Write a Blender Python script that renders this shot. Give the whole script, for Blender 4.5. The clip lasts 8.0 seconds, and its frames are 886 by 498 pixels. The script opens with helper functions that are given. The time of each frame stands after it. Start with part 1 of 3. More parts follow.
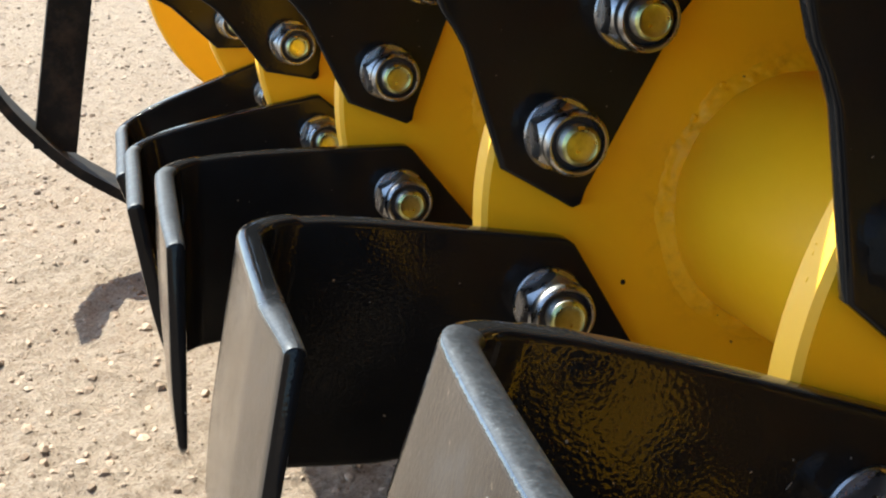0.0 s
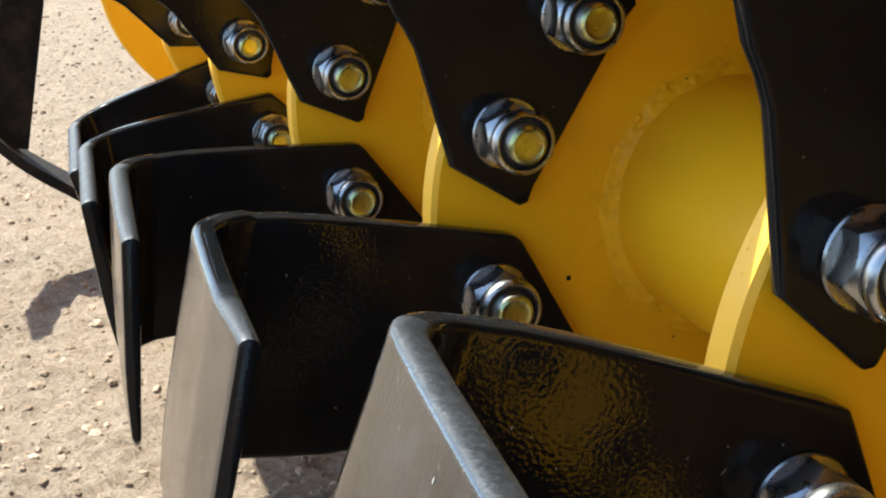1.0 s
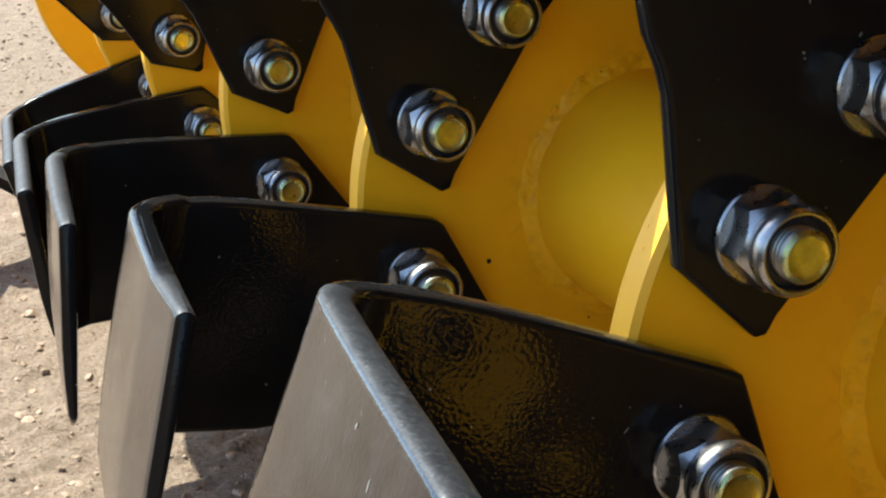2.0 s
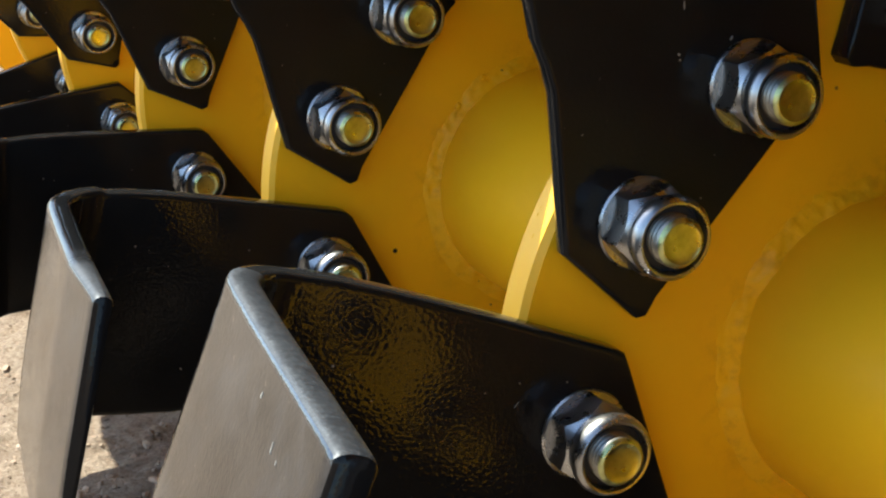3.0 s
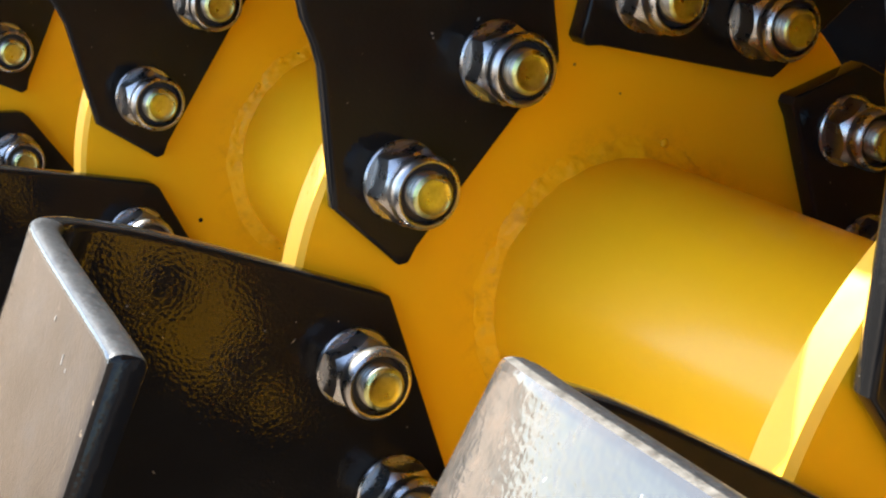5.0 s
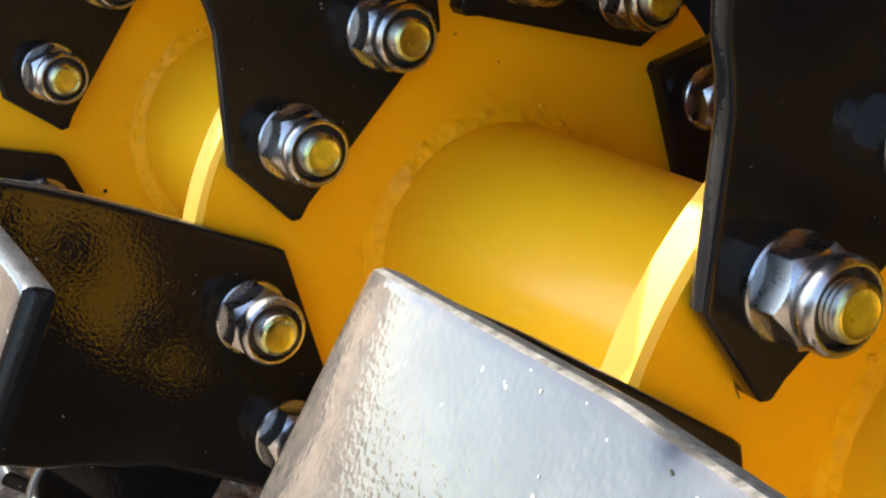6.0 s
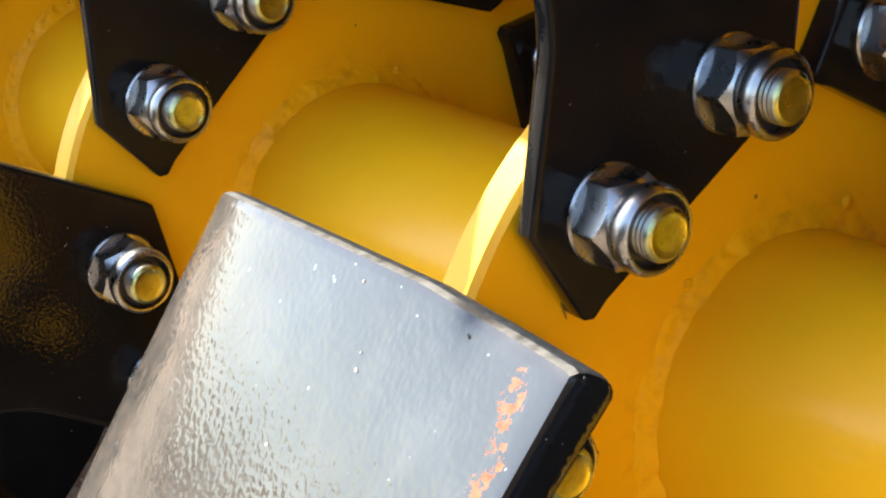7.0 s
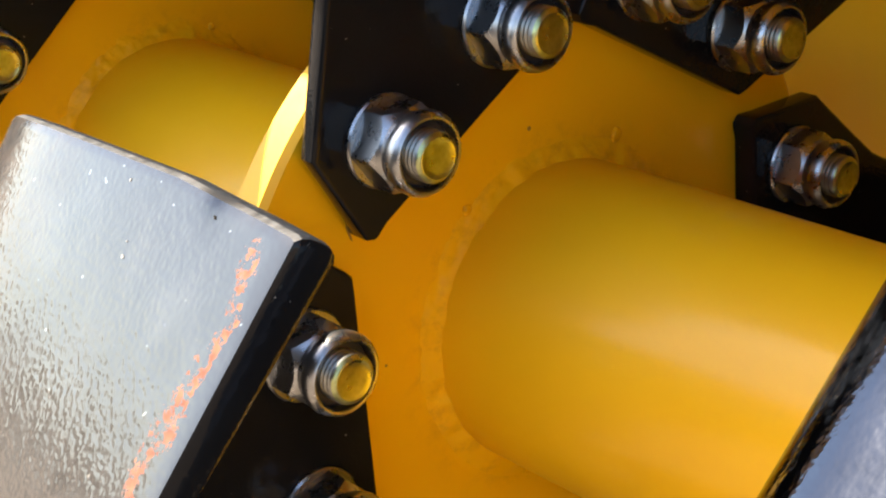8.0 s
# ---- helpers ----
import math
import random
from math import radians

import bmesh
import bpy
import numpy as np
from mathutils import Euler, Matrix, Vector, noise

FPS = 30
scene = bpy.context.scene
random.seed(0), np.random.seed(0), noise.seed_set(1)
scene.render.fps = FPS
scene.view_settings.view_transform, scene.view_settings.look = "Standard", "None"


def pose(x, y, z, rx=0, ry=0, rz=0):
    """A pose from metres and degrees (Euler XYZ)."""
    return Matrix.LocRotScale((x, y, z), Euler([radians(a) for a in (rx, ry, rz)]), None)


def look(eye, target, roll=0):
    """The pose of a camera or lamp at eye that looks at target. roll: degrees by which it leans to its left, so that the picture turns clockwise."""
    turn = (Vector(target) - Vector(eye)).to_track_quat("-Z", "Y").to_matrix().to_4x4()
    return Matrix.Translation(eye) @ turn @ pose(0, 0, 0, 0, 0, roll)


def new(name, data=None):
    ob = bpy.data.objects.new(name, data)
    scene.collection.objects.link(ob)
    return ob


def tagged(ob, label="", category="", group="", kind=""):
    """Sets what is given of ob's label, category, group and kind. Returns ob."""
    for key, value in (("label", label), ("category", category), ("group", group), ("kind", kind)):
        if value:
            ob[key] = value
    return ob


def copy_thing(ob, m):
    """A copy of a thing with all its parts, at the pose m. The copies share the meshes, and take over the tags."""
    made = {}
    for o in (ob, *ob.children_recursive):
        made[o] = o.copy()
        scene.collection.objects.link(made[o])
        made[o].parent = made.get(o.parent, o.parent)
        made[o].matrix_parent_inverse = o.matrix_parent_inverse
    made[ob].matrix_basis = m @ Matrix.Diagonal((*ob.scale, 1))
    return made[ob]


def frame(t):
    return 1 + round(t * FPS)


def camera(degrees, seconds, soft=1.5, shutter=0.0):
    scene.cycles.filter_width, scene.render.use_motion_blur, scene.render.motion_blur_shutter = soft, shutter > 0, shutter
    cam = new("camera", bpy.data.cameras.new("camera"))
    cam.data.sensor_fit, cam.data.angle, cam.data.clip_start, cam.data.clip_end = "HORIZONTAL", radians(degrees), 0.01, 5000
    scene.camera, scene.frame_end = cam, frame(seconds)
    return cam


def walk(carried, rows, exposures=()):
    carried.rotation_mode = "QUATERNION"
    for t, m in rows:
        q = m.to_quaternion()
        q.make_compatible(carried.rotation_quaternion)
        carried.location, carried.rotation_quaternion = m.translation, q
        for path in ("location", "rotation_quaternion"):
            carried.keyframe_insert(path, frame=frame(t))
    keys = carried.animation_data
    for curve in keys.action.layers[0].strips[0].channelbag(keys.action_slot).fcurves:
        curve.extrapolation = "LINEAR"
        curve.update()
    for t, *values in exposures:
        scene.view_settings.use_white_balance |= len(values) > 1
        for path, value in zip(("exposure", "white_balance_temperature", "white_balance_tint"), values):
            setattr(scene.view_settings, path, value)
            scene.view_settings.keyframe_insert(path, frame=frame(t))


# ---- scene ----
cam = camera(29.67, 8.0, soft=2.1)
walk(cam, [
    (0.0, pose(0.26484, -0.24485, 0.36781, 73.538, 2.840, 73.737)),
    (0.5, pose(0.27182, -0.24622, 0.36880, 73.501, 2.522, 73.067)),
    (1.0, pose(0.27669, -0.24811, 0.37056, 73.433, 2.180, 72.165)),
    (2.5, pose(0.31631, -0.25842, 0.37529, 73.247, 1.025, 68.566)),
    (3.0, pose(0.32743, -0.26022, 0.37847, 73.157, 0.621, 67.205)),
    (3.5, pose(0.34011, -0.25929, 0.37982, 73.258, 0.003, 65.955)),
    (4.0, pose(0.35558, -0.26042, 0.38121, 73.196, -0.221, 64.670)),
    (5.5, pose(0.40027, -0.27365, 0.38334, 73.041, -0.722, 60.390)),
    (6.0, pose(0.41776, -0.28007, 0.38224, 72.946, -0.874, 58.724)),
    (6.5, pose(0.43233, -0.28579, 0.37970, 72.822, -1.050, 56.797)),
    (7.0, pose(0.44863, -0.29051, 0.37997, 72.661, -1.324, 54.732)),
    (7.5, pose(0.46633, -0.29386, 0.37874, 72.505, -1.660, 52.445)),
    (8.0, pose(0.48514, -0.29631, 0.37616, 72.293, -1.706, 49.964)),
], exposures=[(0.0, 1.88, 6500, 1), (1.0, 1.85, 6500, 1), (2.5, 1.64, 6600, 3), (3.0, 1.90, 6600, 1), (3.5, 2.36, 6600, 1), (4.0, 2.60, 6600, 2), (5.5, 2.60, 7050, 7), (6.5, 2.56, 7050, 6), (7.0, 2.45, 7050, 6), (7.5, 2.42, 7050, 6), (8.0, 2.27, 7200, 9)])

# ---- light: clear sky, high sun beyond the far end of the rotor ----
SUN = Vector((-0.509, -0.296, 0.808)).normalized()
world = bpy.data.worlds.new("sky")
scene.world = world
world.use_nodes = True
wn = world.node_tree
sky = wn.nodes.new("ShaderNodeTexSky")
sky.sky_type, sky.sun_disc = "NISHITA", False
sky.sun_elevation = math.asin(SUN.z)
sky.sun_rotation = math.atan2(SUN.x, SUN.y)
sky.dust_density = 1.3
sky.air_density = 0.8
wn.links.new(sky.outputs[0], wn.nodes["Background"].inputs[0])
wn.nodes["Background"].inputs[1].default_value = 0.125
sun_data = bpy.data.lights.new("sun", "SUN")
sun_data.energy, sun_data.angle, sun_data.color = 5.0, radians(0.53), (1.0, 0.94, 0.85)
sun = new("sun", sun_data)
sun.matrix_world = look(SUN * 5, (0, 0, 0))


# ---- materials ----
def material(name):
    m = bpy.data.materials.new(name)
    m.use_nodes = True
    return m, m.node_tree, m.node_tree.nodes["Principled BSDF"]


def node(nt, kind, **values):
    n = nt.nodes.new(kind)
    for key, value in values.items():
        n.inputs[key.replace("_", " ")].default_value = value
    return n


def noise_tex(nt, scale, detail=4.0, rough=0.55, space="Object"):
    co = nt.nodes.new("ShaderNodeTexCoord")
    n = node(nt, "ShaderNodeTexNoise", Scale=scale, Detail=detail, Roughness=rough)
    nt.links.new(co.outputs[space], n.inputs["Vector"])
    return n


def ramp(nt, src, stops):
    r = nt.nodes.new("ShaderNodeValToRGB")
    while len(r.color_ramp.elements) < len(stops):
        r.color_ramp.elements.new(0.5)
    for e, (p, c) in zip(r.color_ramp.elements, stops):
        e.position, e.color = p, (*c, 1.0)
    nt.links.new(src, r.inputs[0])
    return r


def mix(nt, fac, a, b):
    m = nt.nodes.new("ShaderNodeMix")
    m.data_type = "RGBA"
    for k, v in ((0, fac), (6, a), (7, b)):
        if hasattr(v, "is_linked"):
            nt.links.new(v, m.inputs[k])
        else:
            m.inputs[k].default_value = v if k == 0 else (*v, 1.0)
    return m.outputs[2]


def bump(nt, bsdf, height, strength, distance, before=None):
    b = node(nt, "ShaderNodeBump", Strength=strength, Distance=distance)
    nt.links.new(height, b.inputs["Height"])
    if before is not None:
        nt.links.new(before.outputs[0], b.inputs["Normal"])
    nt.links.new(b.outputs[0], bsdf.inputs["Normal"])
    return b


def yellow_paint(stained=False, ringed=False, rim=False):
    """Smooth machine paint; stained brown where it covers the rough welds."""
    m, nt, p = material("yellow_paint_rim" if rim else "yellow_paint_stained" if stained else "yellow_paint_smudged_shaded" if ringed else "yellow_paint")
    big, fine = noise_tex(nt, 14, 3), noise_tex(nt, 220, 3)
    c = ramp(nt, big.outputs[0], [(0.3, (0.86, 0.441, 0.009)), (0.7, (0.91, 0.490, 0.011))])
    col = c.outputs[0]
    if ringed:
        # Brown blots round the tube: smudges, with the crease's soft shade painted in
        co = nt.nodes.new("ShaderNodeTexCoord")
        flat = node(nt, "ShaderNodeVectorMath")
        flat.operation, flat.inputs[1].default_value = "MULTIPLY", (0, 1, 1)
        size = node(nt, "ShaderNodeVectorMath")
        size.operation = "LENGTH"
        nt.links.new(co.outputs["Object"], flat.inputs[0])
        nt.links.new(flat.outputs[0], size.inputs[0])
        ring = ramp(nt, size.outputs["Value"], [(0.044, (1, 1, 1)), (0.0475, (0.75,) * 3), (0.056, (0, 0, 0))])
        blot = ramp(nt, noise_tex(nt, 75, 5, 0.7).outputs[0], [(0.48, (0, 0, 0)), (0.72, (1, 1, 1))])
        both = nt.nodes.new("ShaderNodeMath")
        both.operation = "MULTIPLY"
        nt.links.new(ring.outputs[0], both.inputs[0])
        nt.links.new(blot.outputs[0], both.inputs[1])
        col = mix(nt, both.outputs[0], col, (0.66, 0.325, 0.012))
    if stained:
        dirt = ramp(nt, noise_tex(nt, 130, 5, 0.7).outputs[0], [(0.50, (0, 0, 0)), (0.72, (0.9,) * 3)])
        col = mix(nt, dirt.outputs[0], col, (0.66, 0.325, 0.012))
    nt.links.new(col, p.inputs["Base Color"])
    base = 0.56 if rim else 0.36 if stained else 0.42
    r = ramp(nt, fine.outputs[0], [(0.3, (base,) * 3), (0.7, (base + 0.06,) * 3)])
    nt.links.new(r.outputs[0], p.inputs["Roughness"])
    p.inputs["IOR"].default_value = 1.56 if rim else 1.28 if stained else 1.33
    p.inputs["Coat Weight"].default_value = 0.0 if stained else 0.1 if rim else 0.3
    p.inputs["Coat Roughness"].default_value = 0.19
    bump(nt, p, noise_tex(nt, 90, 2).outputs[0], 0.05, 0.0008)
    return m


def black_paint():
    m, nt, p = material("black_enamel")
    c = ramp(nt, noise_tex(nt, 40, 4).outputs[0], [(0.3, (0.0068, 0.0068, 0.0074)), (0.7, (0.0100, 0.0100, 0.0103))])
    chips = ramp(nt, noise_tex(nt, 480, 2).outputs[0], [(0.752, (0, 0, 0)), (0.775, (1, 1, 1))])
    col = mix(nt, chips.outputs[0], c.outputs[0], (0.20, 0.18, 0.16))
    nt.links.new(col, p.inputs["Base Color"])
    p.inputs["IOR"].default_value = 1.25
    r = ramp(nt, noise_tex(nt, 90, 5).outputs[0], [(0.3, (0.03,) * 3), (0.75, (0.055,) * 3)])
    nt.links.new(r.outputs[0], p.inputs["Roughness"])
    bump(nt, p, noise_tex(nt, 900, 1, 0.4).outputs[0], 0.10, 0.0005)
    return m


def worn_steel(rust=False):
    """Outer face of a blade: paint rubbed thin to a grey sheen, a few chips, a rust streak on one of them."""
    m, nt, p = material("rubbed_enamel_rusty" if rust else "rubbed_enamel")
    c = ramp(nt, noise_tex(nt, 30, 5).outputs[0], [(0.3, (0.092, 0.091, 0.090)), (0.7, (0.116, 0.115, 0.113))] if rust else [(0.3, (0.066, 0.075, 0.094)), (0.7, (0.092, 0.104, 0.129))])
    chips = ramp(nt, noise_tex(nt, 420, 2).outputs[0], [(0.735 if rust else 0.72, (0, 0, 0)), (0.75, (1, 1, 1))])
    col = mix(nt, chips.outputs[0], c.outputs[0], (0.45, 0.44, 0.42))
    if not rust:
        left = ramp(nt, noise_tex(nt, 38, 7, 0.68).outputs[0], [(0.47, (0, 0, 0)), (0.63, (0.8,) * 3)])
        col = mix(nt, left.outputs[0], col, (0.028, 0.033, 0.042))
    r = ramp(nt, noise_tex(nt, 70, 5).outputs[0], [(0.3, (0.08,) * 3), (0.75, (0.17,) * 3)])
    metal = ramp(nt, noise_tex(nt, 55, 6, 0.7).outputs[0], [(0.5, (0.86,) * 3), (0.85, (0.62,) * 3)] if rust else [(0.5, (1, 1, 1)), (0.85, (0.7,) * 3)])
    metal_out, rough_out = metal.outputs[0], r.outputs[0]
    if rust:
        co = nt.nodes.new("ShaderNodeTexCoord")
        sep = nt.nodes.new("ShaderNodeSeparateXYZ")
        nt.links.new(co.outputs["Object"], sep.inputs[0])
        warp = noise_tex(nt, 60, 4, 0.6)
        shift = nt.nodes.new("ShaderNodeMath")
        shift.operation, shift.inputs[1].default_value = "MULTIPLY_ADD", 0.022
        nt.links.new(warp.outputs[0], shift.inputs[0])
        across = nt.nodes.new("ShaderNodeVectorMath")
        across.operation, across.inputs[1].default_value = "DOT_PRODUCT", (0, -0.992, -0.124)
        nt.links.new(co.outputs["Object"], across.inputs[0])
        along = nt.nodes.new("ShaderNodeMath")      # the streak keeps to the slanting end of the blade
        along.operation, along.inputs[1].default_value = "MULTIPLY_ADD", 0.08
        nt.links.new(across.outputs["Value"], along.inputs[0])
        nt.links.new(sep.outputs[0], along.inputs[2])
        nt.links.new(along.outputs[0], shift.inputs[2])
        band = ramp(nt, shift.outputs[0], [(0.1160, (0, 0, 0)), (0.1220, (1, 1, 1)), (0.1250, (1, 1, 1)), (0.1295, (0, 0, 0))])
        reach = ramp(nt, across.outputs["Value"], [(0.018, (0, 0, 0)), (0.025, (1, 1, 1)), (0.080, (1, 1, 1)), (0.095, (0, 0, 0))])
        limit = nt.nodes.new("ShaderNodeMath")
        limit.operation = "MULTIPLY"
        # Dark bluish reflection at the edge, painted in as a spot
        near = nt.nodes.new("ShaderNodeVectorMath")
        near.operation, near.inputs[1].default_value = "DISTANCE", (0.094, -0.0455, 0.1835)
        nt.links.new(co.outputs["Object"], near.inputs[0])
        spread = nt.nodes.new("ShaderNodeMath")
        spread.operation, spread.inputs[1].default_value = "MULTIPLY_ADD", 0.006
        nt.links.new(warp.outputs[0], spread.inputs[0])
        nt.links.new(near.outputs["Value"], spread.inputs[2])
        dark_reflection = ramp(nt, spread.outputs[0], [(0.0060, (0.9,) * 3), (0.0082, (0, 0, 0))])
        col = mix(nt, dark_reflection.outputs[0], col, (0.012, 0.016, 0.026))
        nt.links.new(band.outputs[0], limit.inputs[0])
        nt.links.new(reach.outputs[0], limit.inputs[1])
        spots = noise_tex(nt, 420, 5, 0.75)
        add = nt.nodes.new("ShaderNodeMath")
        add.operation = "MULTIPLY"
        nt.links.new(limit.outputs[0], add.inputs[0])
        nt.links.new(spots.outputs[0], add.inputs[1])
        mask = ramp(nt, add.outputs[0], [(0.445, (0, 0, 0)), (0.485, (1, 1, 1))])
        shade = ramp(nt, noise_tex(nt, 500, 3).outputs[0], [(0.35, (0.12, 0.026, 0.009)), (0.65, (0.21, 0.070, 0.032))])
        col = mix(nt, mask.outputs[0], col, shade.outputs[0])
        metal_out = mix(nt, mask.outputs[0], metal_out, (0, 0, 0))
        rough_out = mix(nt, mask.outputs[0], rough_out, (0.8, 0.8, 0.8))
        # Near the bend and low down: dust, and the ground's brown reflection as colour
        near_bend = ramp(nt, sep.outputs[0], [(0.012, (1, 1, 1)), (0.050, (0, 0, 0))])
        low = ramp(nt, across.outputs["Value"], [(0.050, (0, 0, 0)), (0.105, (1, 1, 1))])
        where = nt.nodes.new("ShaderNodeMath")
        where.operation = "MAXIMUM"
        nt.links.new(near_bend.outputs[0], where.inputs[0])
        nt.links.new(low.outputs[0], where.inputs[1])
        grit = ramp(nt, noise_tex(nt, 340, 6, 0.7).outputs[0], [(0.38, (0.2,) * 3), (0.66, (0.9,) * 3)])
        dust_and_reflection = nt.nodes.new("ShaderNodeMath")
        dust_and_reflection.operation = "MULTIPLY"
        nt.links.new(where.outputs[0], dust_and_reflection.inputs[0])
        nt.links.new(grit.outputs[0], dust_and_reflection.inputs[1])
        col = mix(nt, dust_and_reflection.outputs[0], col, (0.070, 0.052, 0.042))
        metal_out = mix(nt, dust_and_reflection.outputs[0], metal_out, (0, 0, 0))
    nt.links.new(col, p.inputs["Base Color"])
    nt.links.new(metal_out, p.inputs["Metallic"])
    nt.links.new(rough_out, p.inputs["Roughness"])
    b = bump(nt, p, noise_tex(nt, 120, 2, 0.5).outputs[0], 0.03, 0.0012)
    bump(nt, p, noise_tex(nt, 800, 1, 0.4).outputs[0], 0.13, 0.0005, b)
    return m


def zinc(dull=False):
    m, nt, p = material("zinc_thread" if dull else "zinc_plate")
    c = ramp(nt, noise_tex(nt, 90, 4).outputs[0], [(0.3, (0.24, 0.24, 0.225)), (0.75, (0.33, 0.33, 0.30))] if dull else [(0.3, (0.35, 0.36, 0.38)), (0.75, (0.45, 0.46, 0.475))])
    film = ramp(nt, noise_tex(nt, 130, 4, 0.6).outputs[0], [(0.45, (0, 0, 0)), (0.75, (0.6,) * 3)])
    nt.links.new(mix(nt, film.outputs[0], c.outputs[0], (0.27, 0.26, 0.235)), p.inputs["Base Color"])
    p.inputs["Metallic"].default_value = 1.0
    base = 0.34 if dull else 0.235
    r = ramp(nt, noise_tex(nt, 260, 4, 0.65).outputs[0], [(0.3, (base,) * 3), (0.7, (base + 0.11,) * 3)])
    nt.links.new(r.outputs[0], p.inputs["Roughness"])
    b = bump(nt, p, noise_tex(nt, 200, 2).outputs[0], 0.015, 0.0005)
    bump(nt, p, noise_tex(nt, 1400, 3).outputs[0], 0.03, 0.0002, b)
    return m


def bolt_steel():
    """Yellow-tinted end of a bolt; some of the yellow it mirrors is put into its colour."""
    m, nt, p = material("yellow_tinted_bolt")
    c = ramp(nt, noise_tex(nt, 320, 5, 0.65).outputs[0], [(0.32, (0.36, 0.38, 0.17)), (0.68, (0.54, 0.57, 0.28))])
    nt.links.new(c.outputs[0], p.inputs["Base Color"])
    p.inputs["Metallic"].default_value = 1.0
    r = ramp(nt, noise_tex(nt, 240, 3).outputs[0], [(0.3, (0.26,) * 3), (0.7, (0.36,) * 3)])
    nt.links.new(r.outputs[0], p.inputs["Roughness"])
    b = bump(nt, p, noise_tex(nt, 300, 2).outputs[0], 0.10, 0.0008)
    bump(nt, p, noise_tex(nt, 1500, 3).outputs[0], 0.2, 0.0002, b)
    return m


def bare_edge(half=False):
    """Ground edge of the outer half of a blade, rubbed to dull steel, on one blade only towards its end."""
    m, nt, p = material("half_bare_edge" if half else "ground_steel_edge")
    c = ramp(nt, noise_tex(nt, 1000, 5, 0.7).outputs[0], [(0.36, (0.014, 0.017, 0.022)), (0.5, (0.024, 0.028, 0.035)), (0.63, (0.040, 0.046, 0.055)), (0.74, (0.10, 0.11, 0.12))])
    col = c.outputs[0]
    p.inputs["Metallic"].default_value = 0.6
    r = ramp(nt, noise_tex(nt, 200, 4).outputs[0], [(0.3, (0.40,) * 3), (0.7, (0.52,) * 3)])
    rough = r.outputs[0]
    if half:
        co = nt.nodes.new("ShaderNodeTexCoord")
        sep = nt.nodes.new("ShaderNodeSeparateXYZ")
        nt.links.new(co.outputs["Object"], sep.inputs[0])
        ragged = nt.nodes.new("ShaderNodeMath")
        ragged.operation, ragged.inputs[1].default_value = "MULTIPLY_ADD", 0.03
        nt.links.new(noise_tex(nt, 90, 5, 0.7).outputs[0], ragged.inputs[0])
        nt.links.new(sep.outputs[0], ragged.inputs[2])
        worn = ramp(nt, ragged.outputs[0], [(0.074, (0, 0, 0)), (0.098, (1, 1, 1))])
        col = mix(nt, worn.outputs[0], (0.012, 0.013, 0.015), col)
        rough = mix(nt, worn.outputs[0], (0.09, 0.09, 0.09), rough)
    nt.links.new(col, p.inputs["Base Color"])
    nt.links.new(rough, p.inputs["Roughness"])
    bump(nt, p, noise_tex(nt, 500, 3).outputs[0], 0.12, 0.0006)
    return m


def bright_edge():
    """Corner of a blade rubbed through to pale steel."""
    m, nt, p = material("bright_steel_edge")
    # The dark reflection carried on across the edge as a painted patch
    co, near = nt.nodes.new("ShaderNodeTexCoord"), nt.nodes.new("ShaderNodeVectorMath")
    near.operation, near.inputs[1].default_value = "DISTANCE", (0.094, -0.0425, 0.1838)
    nt.links.new(co.outputs["Object"], near.inputs[0])
    edge_reflection = ramp(nt, near.outputs["Value"], [(0.0055, (1, 1, 1)), (0.0075, (0, 0, 0))])
    c = ramp(nt, noise_tex(nt, 260, 5, 0.7).outputs[0], [(0.35, (0.030, 0.030, 0.03)), (0.5, (0.080, 0.080, 0.080)), (0.75, (0.14, 0.14, 0.14))])
    nt.links.new(mix(nt, edge_reflection.outputs[0], c.outputs[0], (0.015, 0.016, 0.018)), p.inputs["Base Color"])
    p.inputs["Metallic"].default_value, p.inputs["Roughness"].default_value = 0.25, 0.45
    bump(nt, p, noise_tex(nt, 500, 3).outputs[0], 0.12, 0.0006)
    return m


def nylon():
    m, nt, p = material("nylon_ring")
    p.inputs["Base Color"].default_value = (0.02, 0.022, 0.03, 1)
    p.inputs["Roughness"].default_value = 0.5
    return m


def sand():
    m, nt, p = material("sand")
    big, mid, fine = noise_tex(nt, 3.0, 5), noise_tex(nt, 38, 6, 0.65), noise_tex(nt, 330, 5, 0.7)
    c1 = ramp(nt, big.outputs[0], [(0.32, (0.205, 0.138, 0.090)), (0.66, (0.305, 0.236, 0.176))])
    c2 = ramp(nt, mid.outputs[0], [(0.34, (0.138, 0.088, 0.057)), (0.60, (0.31, 0.241, 0.179))])
    c3 = ramp(nt, fine.outputs[0], [(0.3, (0.075, 0.048, 0.032)), (0.46, (0.275, 0.209, 0.150)), (0.68, (0.50, 0.425, 0.345))])
    a = mix(nt, 0.5, c1.outputs[0], c2.outputs[0])
    nt.links.new(mix(nt, 0.45, a, c3.outputs[0]), p.inputs["Base Color"])
    p.inputs["Roughness"].default_value = 0.95
    b = bump(nt, p, mid.outputs[0], 0.8, 0.015)
    bump(nt, p, fine.outputs[0], 1.0, 0.007, b)
    return m


